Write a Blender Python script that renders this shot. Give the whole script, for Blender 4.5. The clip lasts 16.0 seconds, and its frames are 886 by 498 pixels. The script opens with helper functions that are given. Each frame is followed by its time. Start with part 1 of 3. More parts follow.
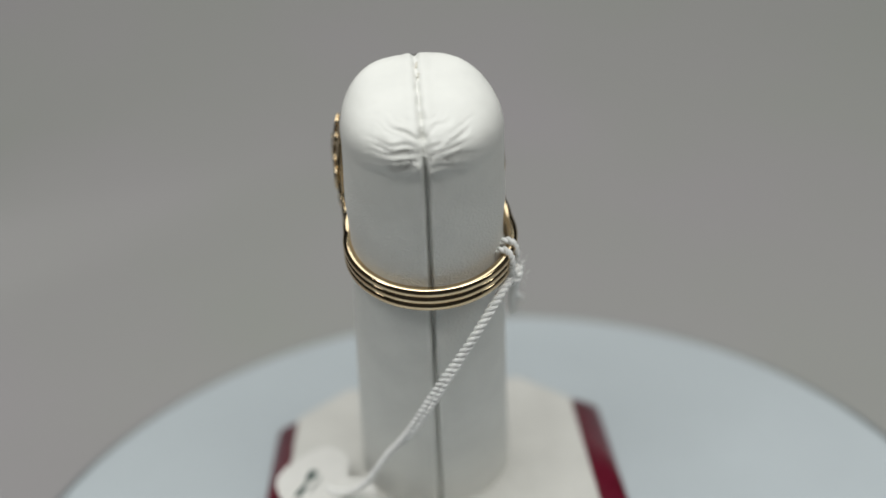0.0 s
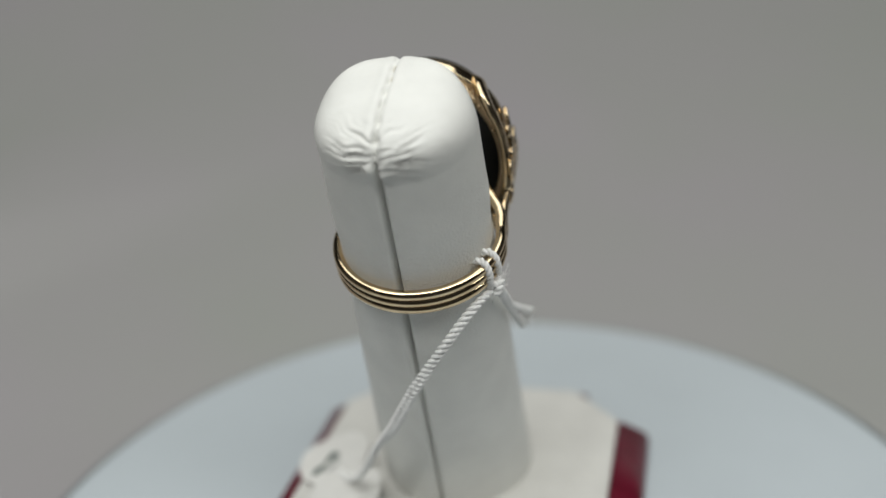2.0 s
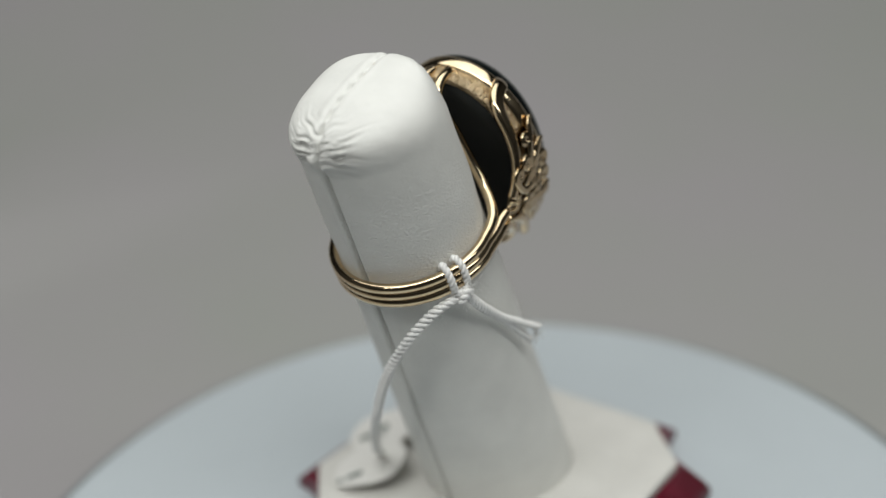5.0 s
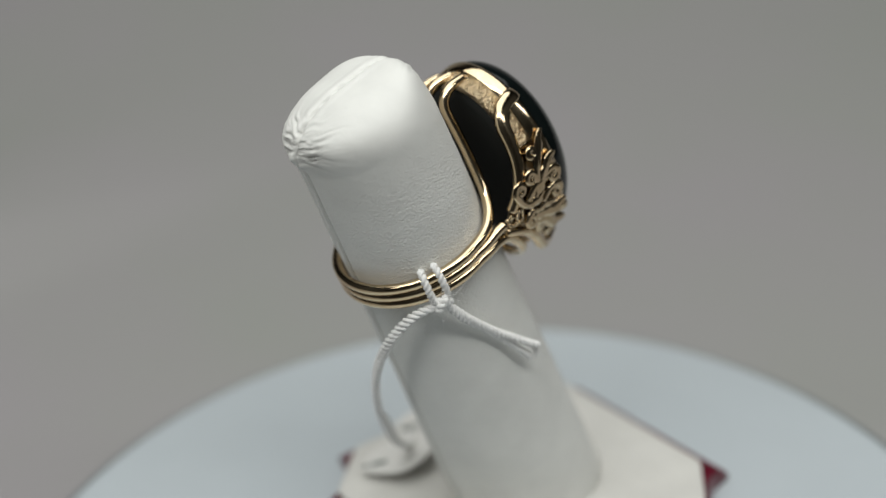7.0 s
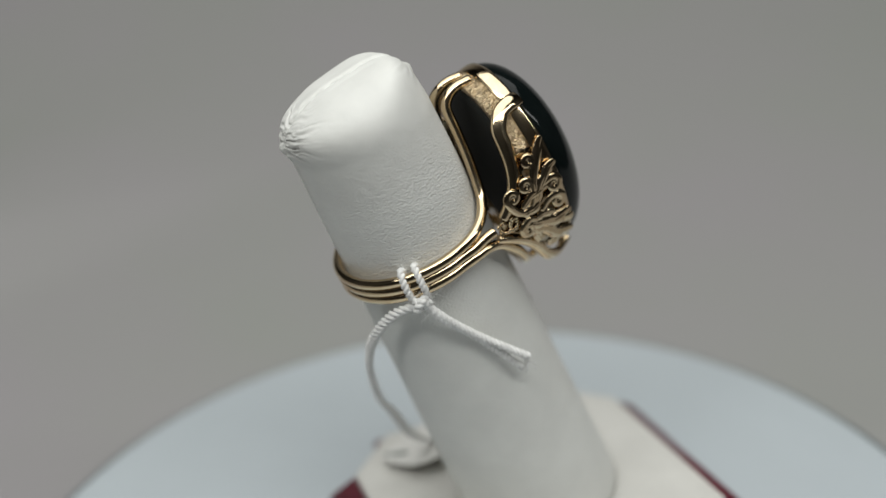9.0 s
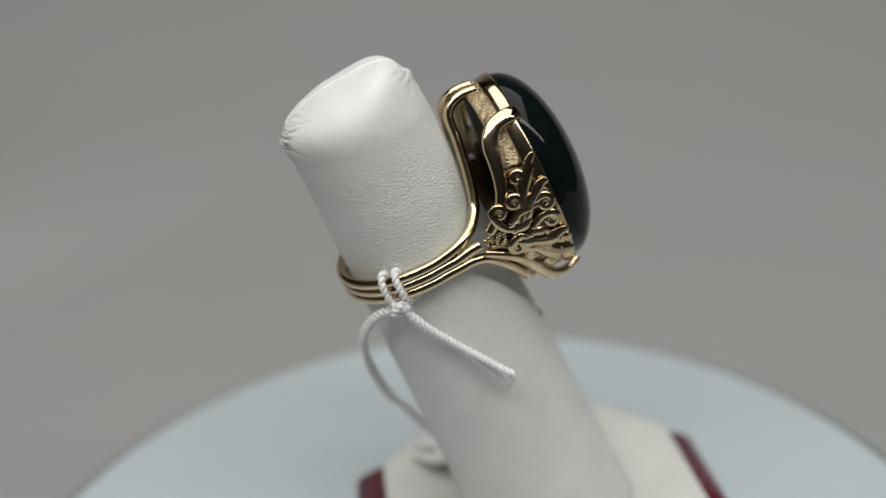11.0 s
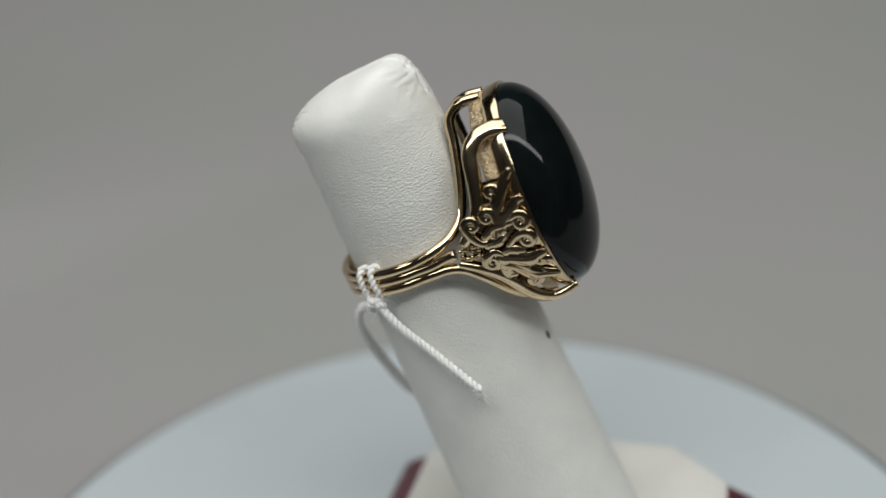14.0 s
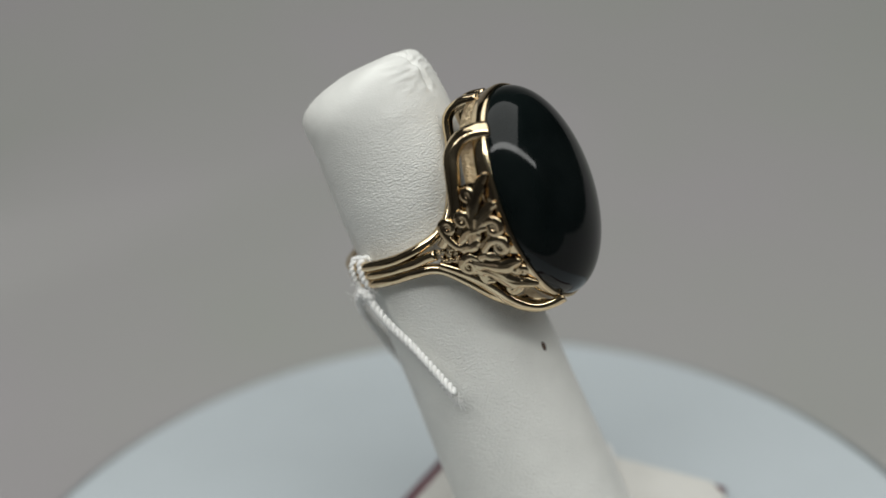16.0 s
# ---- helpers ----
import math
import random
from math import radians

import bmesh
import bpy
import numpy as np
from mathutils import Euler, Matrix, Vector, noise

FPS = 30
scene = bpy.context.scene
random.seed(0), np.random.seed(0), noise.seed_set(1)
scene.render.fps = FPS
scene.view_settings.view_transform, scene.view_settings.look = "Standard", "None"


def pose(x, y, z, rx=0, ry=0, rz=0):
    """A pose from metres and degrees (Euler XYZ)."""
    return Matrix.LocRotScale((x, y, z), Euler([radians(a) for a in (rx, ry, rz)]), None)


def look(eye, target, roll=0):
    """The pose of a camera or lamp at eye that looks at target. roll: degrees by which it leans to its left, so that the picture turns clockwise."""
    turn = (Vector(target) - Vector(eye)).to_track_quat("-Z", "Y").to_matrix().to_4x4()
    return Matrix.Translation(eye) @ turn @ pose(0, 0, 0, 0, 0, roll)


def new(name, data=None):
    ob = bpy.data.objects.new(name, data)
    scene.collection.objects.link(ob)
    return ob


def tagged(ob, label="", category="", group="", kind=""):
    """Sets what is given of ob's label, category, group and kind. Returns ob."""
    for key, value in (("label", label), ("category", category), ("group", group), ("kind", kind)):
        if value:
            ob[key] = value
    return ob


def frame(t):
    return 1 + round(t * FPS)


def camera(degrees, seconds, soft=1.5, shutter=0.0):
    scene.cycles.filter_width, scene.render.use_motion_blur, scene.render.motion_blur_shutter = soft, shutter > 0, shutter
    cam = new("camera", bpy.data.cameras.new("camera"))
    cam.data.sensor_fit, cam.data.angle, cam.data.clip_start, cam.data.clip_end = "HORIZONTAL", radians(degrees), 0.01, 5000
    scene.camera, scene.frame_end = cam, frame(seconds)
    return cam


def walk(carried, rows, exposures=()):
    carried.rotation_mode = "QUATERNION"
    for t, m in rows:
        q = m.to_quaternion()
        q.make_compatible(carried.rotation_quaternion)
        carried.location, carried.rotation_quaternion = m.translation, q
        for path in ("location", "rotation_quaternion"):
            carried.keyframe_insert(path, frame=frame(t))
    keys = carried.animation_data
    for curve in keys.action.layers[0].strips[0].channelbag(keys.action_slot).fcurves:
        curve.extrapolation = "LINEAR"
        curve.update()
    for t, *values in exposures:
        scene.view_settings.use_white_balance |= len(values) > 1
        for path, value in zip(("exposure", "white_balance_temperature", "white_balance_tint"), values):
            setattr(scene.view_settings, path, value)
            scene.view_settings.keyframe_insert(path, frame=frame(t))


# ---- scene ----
MM = 0.001

# ---- camera: it stands still, the turntable turns ----
cam = camera(47.77, 16.0, soft=1.5)
EYE = pose(0.00083, -0.11099, 0.09449, 66.46, 3.77, -1.64)
walk(cam, [(0, EYE), (16, EYE)])
cam.data.dof.use_dof = True
cam.data.dof.focus_distance = 0.112
cam.data.dof.aperture_fstop = 9.0

# the turntable's turn about the z axis, with the small play of its bearing
TURN = [
    (0, pose(0.00075, 0.00058, 0.00092, 0.11, 0.02, 32.18)),
    (0.5, pose(0.00061, 0.00037, 0.00064, 0.02, -0.05, 28.43)),
    (1, pose(0.00038, 0.00014, 0.00057, -0.06, -0.02, 24.62)),
    (1.5, pose(0.00035, 0.00001, 0.00052, -0.09, 0.02, 20.41)),
    (2, pose(0.00014, -0.00008, 0.00061, -0.15, 0.03, 16.24)),
    (2.5, pose(0.00014, 0.00021, 0.00063, -0.03, 0.02, 12.42)),
    (3, pose(-0.00007, 0.00037, 0.00078, 0.02, 0.01, 8.58)),
    (3.5, pose(-0.00012, 0.00037, 0.00062, 0.04, 0.01, 4.34)),
    (4, pose(-0.00022, 0.00031, 0.00072, -0.00, -0.02, -0.00)),
    (6.5, pose(-0.00011, 0.00040, 0.00063, 0.04, 0.05, -20.26)),
    (7, pose(-0.00000, 0.00019, 0.00012, 0.09, -0.05, -24.37)),
    (7.5, pose(0.00014, 0.00001, 0.00009, 0.00, -0.04, -27.90)),
    (8, pose(-0.00007, -0.00002, 0.00004, -0.01, -0.02, -31.06)),
    (8.5, pose(-0.00015, -0.00005, 0.00004, -0.03, -0.01, -34.11)),
    (9, pose(-0.00024, 0.00004, 0.00019, -0.02, 0.00, -37.60)),
    (11.5, pose(-0.00026, 0.00006, -0.00073, 0.10, 0.13, -57.05)),
    (12, pose(-0.00007, -0.00011, -0.00077, 0.08, 0.07, -61.02)),
    (12.5, pose(-0.00002, -0.00025, -0.00072, 0.01, 0.02, -64.98)),
    (13, pose(-0.00009, -0.00022, -0.00084, -0.00, 0.07, -68.52)),
    (13.5, pose(-0.00026, -0.00020, -0.00080, -0.04, 0.08, -71.76)),
    (14, pose(-0.00027, -0.00025, -0.00079, -0.03, 0.05, -75.00)),
    (14.5, pose(-0.00017, -0.00040, -0.00072, -0.01, -0.04, -78.47)),
    (15, pose(-0.00010, -0.00054, -0.00067, -0.00, -0.11, -82.23)),
    (15.5, pose(-0.00005, -0.00059, -0.00061, -0.00, -0.14, -85.98)),
    (16, pose(-0.00020, -0.00039, -0.00049, -0.04, -0.07, -89.65)),
]
# where the things stand on the turntable
FINGER_AT = pose(-0.002906, -0.001407, 0.0503, 20.89, 0, -26.99)   # z runs up the display finger, y to the stone
RING_AT = FINGER_AT @ pose(0.00035, 0, 0)
BASE_AT = pose(0.0047, 0.0131, 0.0, 0, 0, -31.5)

# ---- light: one soft panel overhead, inside an added dark room ----
world = bpy.data.worlds.new("world")
scene.world = world
world.use_nodes = True
world.node_tree.nodes["Background"].inputs[0].default_value = (0.9, 0.95, 1.0, 1)
world.node_tree.nodes["Background"].inputs[1].default_value = 0.05


def area_lamp(name, eye, target, sx, sy, watts, colour):
    data = bpy.data.lights.new(name, "AREA")
    data.shape, data.size, data.size_y, data.energy, data.color = "RECTANGLE", sx, sy, watts, colour
    ob = new(name, data)
    ob.matrix_world = look(eye, target)
    return ob


area_lamp("tube_light", (0.10, -0.26, 0.42), (0.10, 0.06, 0.0), 1.10, 0.05, 1.45, (0.985, 1.0, 0.975))
area_lamp("ceiling_panel_light", (-0.04, -0.11, 0.72), (-0.04, -0.11, 0.0), 0.98, 0.80, 5.6, (0.985, 1.0, 0.975))
scene.view_settings.exposure = 0.0


# ---- materials ----
def nodes_of(name, colour, rough=0.5, metal=0.0, ior=1.5):
    m = bpy.data.materials.new(name)
    m.use_nodes = True
    nt = m.node_tree
    b = nt.nodes["Principled BSDF"]
    b.inputs["Base Color"].default_value = (*colour, 1)
    b.inputs["Roughness"].default_value = rough
    b.inputs["Metallic"].default_value = metal
    b.inputs["IOR"].default_value = ior
    return m, nt, b


def coords(nt):
    return nt.nodes.new("ShaderNodeTexCoord").outputs["Object"]


def noise_node(nt, scale, detail=4.0, rough=0.55, stretch=None):
    n = nt.nodes.new("ShaderNodeTexNoise")
    n.inputs["Scale"].default_value, n.inputs["Detail"].default_value, n.inputs["Roughness"].default_value = scale, detail, rough
    if stretch:
        mp = nt.nodes.new("ShaderNodeMapping")
        mp.inputs["Scale"].default_value = stretch
        nt.links.new(coords(nt), mp.inputs["Vector"])
        nt.links.new(mp.outputs[0], n.inputs["Vector"])
    else:
        nt.links.new(coords(nt), n.inputs["Vector"])
    return n


def ramp(nt, source, stops):
    r = nt.nodes.new("ShaderNodeValToRGB")
    nt.links.new(source, r.inputs[0])
    while len(r.color_ramp.elements) < len(stops):
        r.color_ramp.elements.new(0.5)
    for e, (at, c) in zip(r.color_ramp.elements, stops):
        e.position, e.color = at, (*c, 1)
    return r.outputs[0]


def bump(nt, height, distance, strength=1.0, after=None):
    b = nt.nodes.new("ShaderNodeBump")
    b.inputs["Distance"].default_value, b.inputs["Strength"].default_value = distance, strength
    nt.links.new(height, b.inputs["Height"])
    if after:
        nt.links.new(after, b.inputs["Normal"])
    return b.outputs[0]


def leather_material(name, colour, grain=2600):
    m, nt, b = nodes_of(name, colour, 0.46)
    v = nt.nodes.new("ShaderNodeTexVoronoi")
    v.feature, v.inputs["Scale"].default_value = "SMOOTH_F1", grain
    mp = nt.nodes.new("ShaderNodeMapping")
    mp.inputs["Scale"].default_value = (0.85, 0.85, 1.35)
    nt.links.new(coords(nt), mp.inputs["Vector"])
    nt.links.new(mp.outputs[0], v.inputs["Vector"])
    fine, big = noise_node(nt, grain * 1.6, 3), noise_node(nt, 160, 4)
    c0, c1 = tuple(0.93 * c for c in colour), tuple(min(1, 1.03 * c) for c in colour)
    nt.links.new(ramp(nt, big.outputs[0], [(0.3, c0), (0.7, c1)]), b.inputs["Base Color"])
    nt.links.new(ramp(nt, big.outputs[0], [(0.3, (0.48,) * 3), (0.7, (0.60,) * 3)]), b.inputs["Roughness"])
    n1 = bump(nt, big.outputs[0], 0.0002, 0.25)
    # the leather is stretched smooth over the tip
    split, fade = nt.nodes.new("ShaderNodeSeparateXYZ"), nt.nodes.new("ShaderNodeMapRange")
    nt.links.new(coords(nt), split.inputs[0])
    nt.links.new(split.outputs[2], fade.inputs[0])
    fade.inputs[1].default_value, fade.inputs[2].default_value = 0.007, 0.015
    fade.inputs[3].default_value, fade.inputs[4].default_value = 0.8, 0.10
    n2 = bump(nt, v.outputs["Distance"], 0.00013, 0.5, n1)
    nt.links.new(fade.outputs[0], n2.node.inputs["Strength"])
    nt.links.new(bump(nt, fine.outputs[0], 0.00003, 0.3, n2), b.inputs["Normal"])
    return m


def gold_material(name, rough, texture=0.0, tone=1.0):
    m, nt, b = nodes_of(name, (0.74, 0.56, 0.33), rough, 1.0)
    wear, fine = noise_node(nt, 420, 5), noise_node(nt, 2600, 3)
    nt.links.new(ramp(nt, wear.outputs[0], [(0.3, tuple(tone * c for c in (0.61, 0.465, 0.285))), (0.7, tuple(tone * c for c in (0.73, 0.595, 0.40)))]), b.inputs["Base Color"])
    nt.links.new(ramp(nt, wear.outputs[0], [(0.3, (rough * 0.7,) * 3), (0.7, (rough * 1.5,) * 3)]), b.inputs["Roughness"])
    if texture:
        w = noise_node(nt, 3000, 2, 0.6, (1.0, 0.6, 1.0))
        nt.links.new(bump(nt, w.outputs[0], 0.0008, texture), b.inputs["Normal"])
    else:
        nt.links.new(bump(nt, fine.outputs[0], 0.00002, 0.25), b.inputs["Normal"])
    return m


def onyx_material():
    m, nt, b = nodes_of("polished_onyx", (0.004, 0.006, 0.006), 0.07, 0.0, 1.29)
    n = noise_node(nt, 700, 4)
    nt.links.new(ramp(nt, n.outputs[0], [(0.35, (0.07,) * 3), (0.75, (0.10,) * 3)]), b.inputs["Roughness"])
    big = noise_node(nt, 120, 3)
    nt.links.new(ramp(nt, big.outputs[0], [(0.3, (0.002, 0.0035, 0.0035)), (0.8, (0.007, 0.010, 0.010))]), b.inputs["Base Color"])
    return m


def wood_material():
    m, nt, b = nodes_of("burgundy_lacquer", (0.11, 0.006, 0.018), 0.28)
    g = noise_node(nt, 240, 5, 0.6, (1, 6, 1))
    nt.links.new(ramp(nt, g.outputs[0], [(0.3, (0.07, 0.003, 0.010)), (0.7, (0.15, 0.009, 0.026))]), b.inputs["Base Color"])
    nt.links.new(bump(nt, g.outputs[0], 0.0001, 0.3), b.inputs["Normal"])
    return m


def soft_material(name, colour, rough, scale, depth, spread=0.06):
    m, nt, b = nodes_of(name, colour, rough)
    n, f = noise_node(nt, scale, 5), noise_node(nt, scale * 9, 3)
    c0, c1 = tuple(c * (1 - spread) for c in colour), tuple(min(1, c * (1 + spread)) for c in colour)
    nt.links.new(ramp(nt, n.outputs[0], [(0.3, c0), (0.7, c1)]), b.inputs["Base Color"])
    nt.links.new(bump(nt, f.outputs[0], depth, 0.5), b.inputs["Normal"])
    return m


LEATHER = leather_material("white_leatherette", (0.765, 0.765, 0.73), 4200)
PANEL = leather_material("ivory_leatherette", (0.62, 0.61, 0.575), 1500)
GOLD = gold_material("polished_gold", 0.105)
GOLD_SATIN = gold_material("satin_gold", 0.10, 0.0, 0.86)
# for the side plate: about half as bright as the satin gold
GOLD_DARK = gold_material("dark_gold", 0.16, 0.0, 0.45)
GOLD_TEXTURE = gold_material("florentine_gold", 0.32, 0.9)
ONYX = onyx_material()
WOOD = wood_material()
STONE_BACK = soft_material("dull_black_stone", (0.006, 0.007, 0.006), 0.85, 300, 0.00003, 0.3)
CORD = soft_material("white_cotton", (0.86, 0.855, 0.835), 0.75, 900, 0.00005)
CARD = soft_material("white_card", (0.70, 0.69, 0.66), 0.6, 300, 0.00002, 0.03)
INK = soft_material("grey_green_ink", (0.06, 0.09, 0.08), 0.6, 900, 0.00001, 0.2)
PLATTER = soft_material("white_plastic", (0.455, 0.50, 0.525), 0.38, 60, 0.00002, 0.02)
PLATTER_EDGE = soft_material("grey_plastic_edge", (0.13, 0.15, 0.155), 0.4, 60, 0.00002, 0.05)
BACKDROP = soft_material("grey_backdrop", (0.37, 0.36, 0.35), 0.8, 6.0, 0.0004, 0.05)
BACKDROP.node_tree.nodes["Color Ramp"].color_ramp.elements[0].color = (0.294, 0.302, 0.278, 1)
BACKDROP.node_tree.nodes["Color Ramp"].color_ramp.elements[1].color = (0.318, 0.294, 0.310, 1)
SPECK = soft_material("brown_speck", (0.09, 0.05, 0.03), 0.6, 900, 0.00001, 0.3)
STITCH = soft_material("stitch_thread", (0.66, 0.63, 0.56), 0.7, 900, 0.00004, 0.1)
ROOM = soft_material("dark_surround", (0.035, 0.035, 0.035), 0.8, 3.0, 0.0005, 0.08)


# ---- building helpers ----
def part(name, bm, material, parent=None, label="", smooth=True):
    data = bpy.data.meshes.new(name)
    bm.to_mesh(data)
    bm.free()
    data.materials.append(material)
    if smooth:
        data.polygons.foreach_set("use_smooth", [True] * len(data.polygons))
    ob = new(name, data)
    ob.parent = parent
    if label:
        ob["label"] = label
    return ob


def spline(points, n=8, closed=False):
    """Points of a Catmull-Rom curve through the given ones, n to a span."""
    p = [Vector(q) for q in points]
    out, m = [], len(p)
    for i in range(m if closed else m - 1):
        if closed:
            a, b, c, d = p[i - 1], p[i], p[(i + 1) % m], p[(i + 2) % m]
        else:
            a, b, c, d = p[max(i - 1, 0)], p[i], p[i + 1], p[min(i + 2, m - 1)]
        for k in range(n):
            t = k / n
            out.append(0.5 * (2 * b + (c - a) * t + (2 * a - 5 * b + 4 * c - d) * t * t + (3 * b - a - 3 * c + d) * t ** 3))
    if not closed:
        out.append(p[-1].copy())
    return out


def sweep(bm, path, radius, sides=10, closed=False, flat=1.0, up=None):
    """A tube along a path in millimetres. radius: a number, or a function of the share of the way; flat: the height of its section over its width."""
    n, rings, normal = len(path), [], None
    for i in range(n):
        a = path[i - 1] if (i or closed) else path[0]
        b = path[(i + 1) % n] if (i < n - 1 or closed) else path[-1]
        t = (b - a).normalized()
        if up is not None:
            w = up(path[i]) if callable(up) else Vector(up)
            normal = (w - t * w.dot(t)).normalized()
        elif normal is None:
            w = Vector((0, 0, 1)) if abs(t.z) < 0.8 else Vector((1, 0, 0))
            normal = (w - t * w.dot(t)).normalized()
        else:
            normal = (normal - t * normal.dot(t)).normalized()
        side = t.cross(normal)
        r = radius(i / max(1, n - 1)) if callable(radius) else radius
        rings.append([bm.verts.new((path[i] + (side * math.cos(q) + normal * flat * math.sin(q)) * r) * MM) for q in (2 * math.pi * k / sides for k in range(sides))])
    for i in range(n if closed else n - 1):
        a, b = rings[i], rings[(i + 1) % n]
        for k in range(sides):
            bm.faces.new((a[k], a[(k + 1) % sides], b[(k + 1) % sides], b[k]))
    if not closed:
        bm.faces.new(rings[0][::-1])
        bm.faces.new(rings[-1])


def tube(path, radius, sides=10, closed=False, flat=1.0, up=None):
    bm = bmesh.new()
    sweep(bm, path, radius, sides, closed, flat, up)
    bmesh.ops.recalc_face_normals(bm, faces=bm.faces)
    return bm


def ribbon(path, half, thick, up):
    """A strap with a gently crowned face and rounded edges along a path in millimetres."""
    section = [(-0.96, -1.0), (-1.0, -0.2), (-0.95, 0.45), (-0.72, 0.85), (-0.3, 1.05), (0.0, 1.1), (0.3, 1.05), (0.72, 0.85), (0.95, 0.45), (1.0, -0.2), (0.96, -1.0), (0.0, -1.0)]
    n, rings = len(path), []
    for i, p in enumerate(path):
        t = (path[min(i + 1, n - 1)] - path[max(i - 1, 0)]).normalized()
        w = up(p)
        normal = (w - t * w.dot(t)).normalized()
        side_, h = t.cross(normal), half(i / (n - 1))
        rings.append([p + side_ * h * a + normal * thick * b for a, b in section])
    return loft(rings)


def blade(path, wide, lobes, up, flip=1):
    """A carved leaf along a path in millimetres: lobed edges, a groove along the middle, lobes curled up at their tips."""
    n, rings, m = len(path), [], 6
    for i, p in enumerate(path):
        q = i / (n - 1)
        t = (path[min(i + 1, n - 1)] - path[max(i - 1, 0)]).normalized()
        normal = (up - t * up.dot(t)).normalized()
        side_ = t.cross(normal)
        body = math.sin(math.pi * min(1, 0.12 + 0.88 * q)) ** 0.6 * wide
        row = []
        for j in range(-m, m + 1):
            u = j / m
            phase = (q * lobes + (0.5 if u * flip > 0 else 0.0)) % 1.0
            lobe = 0.72 + 0.42 * phase ** 0.8 * (1 - max(0, phase - 0.88) / 0.12)
            w = 0.14 + body * (lobe if u else 1)
            high = 0.42 * (1 - u * u) - 0.10 * math.exp(-(u / 0.16) ** 2) + 0.16 * abs(u) ** 3 * phase - 0.16 * (1 - phase) * abs(u)
            row.append(p + side_ * w * u + normal * (0.62 * high * (0.35 + body)))
        under = [p + side_ * (0.14 + body * 0.5) * u - normal * 0.35 for u in (0.9, 0.0, -0.9)]
        rings.append(row + under)
    return loft(rings)


def loft(rings, closed_v=False, cap=True):
    """A skin over rings of points in millimetres, all with as many points."""
    bm = bmesh.new()
    vs = [[bm.verts.new(Vector(p) * MM) for p in r] for r in rings]
    n, m = len(vs), len(vs[0])
    for i in range(n if closed_v else n - 1):
        a, b = vs[i], vs[(i + 1) % n]
        for k in range(m):
            bm.faces.new((a[k], a[(k + 1) % m], b[(k + 1) % m], b[k]))
    if cap and not closed_v:
        bm.faces.new(vs[0][::-1])
        bm.faces.new(vs[-1])
    bmesh.ops.recalc_face_normals(bm, faces=bm.faces)
    return bm


def thing(name, m, label, category):
    ob = new(name)
    ob.empty_display_size = 0.005
    ob.matrix_world = m
    return tagged(ob, label, category)


def circle(r, z, n=128, cx=0.0, cy=0.0):
    return [(cx + r * math.cos(2 * math.pi * k / n), cy + r * math.sin(2 * math.pi * k / n), z) for k in range(n)]


# ---- the setting: a grey sweep, and an added dark room round it, out of view ----
def backdrop():
    bm = bmesh.new()
    rows, cols = 260, 220
    grid = []
    for i in range(rows + 1):
        d = -0.11 + 1.46 * i / rows                  # way along the sweep
        line = []
        for j in range(cols + 1):
            x = -0.42 + 0.84 * j / cols
            run, bend = 0.08, 0.62
            if d < run:
                y, z = d, 0.0
            elif d < run + bend * math.pi / 2:
                q = (d - run) / bend
                y, z = run + bend * math.sin(q), bend * (1 - math.cos(q))
            else:
                y, z = run + bend, bend + d - run - bend * math.pi / 2
            # two soft folds, shaped into the sheet to make a light streak and patch
            a = (d - 0.172 - 0.70 * (x + 0.134)) / 0.020
            a = a if a < 0 else a / 4          # steep in front, gentle behind
            b = math.hypot((x - 0.05) / 0.018, (d - 0.24) / 0.035)
            lift = 0.012 * math.exp(-a * a) * math.exp(-((x + 0.16) / 0.075) ** 2) + 0.0012 * math.exp(-b * b)
            line.append(bm.verts.new((x, y - 0.2 * lift, z - 0.026 + lift)))
        grid.append(line)
    for i in range(rows):
        for j in range(cols):
            bm.faces.new((grid[i][j], grid[i][j + 1], grid[i + 1][j + 1], grid[i + 1][j]))
    ob = part("backdrop", bm, BACKDROP)
    return tagged(ob, "plain grey seamless sweep behind and under the turntable", "backdrop", kind="structure")


def wall(name, x0, y0, z0, x1, y1, z1):
    bm = bmesh.new()
    bmesh.ops.create_cube(bm, size=1, matrix=Matrix.Translation(((x0 + x1) / 2, (y0 + y1) / 2, (z0 + z1) / 2)) @ Matrix.Diagonal((x1 - x0, y1 - y0, z1 - z0, 1)))
    ob = part(name, bm, ROOM, smooth=False)
    return tagged(ob, "unseen dark surface, added for the reflections", "wall", kind="structure")


backdrop()
# unseen box, added so that the gold and the stone reflect dark
wall("unseen_wall_left", -0.76, -0.62, -0.06, -0.71, 0.80, 0.90)
wall("unseen_wall_right", 0.71, -0.62, -0.06, 0.76, 0.80, 0.90)
wall("unseen_wall_front", -0.70, -0.62, -0.06, 0.70, -0.57, 0.90)
wall("unseen_wall_back", -0.70, 0.75, -0.06, 0.70, 0.80, 0.90)
wall("unseen_ceiling", -0.76, -0.62, 0.91, 0.76, 0.80, 0.96)
wall("unseen_floor", -0.76, -0.62, -0.12, 0.76, 0.80, -0.07)


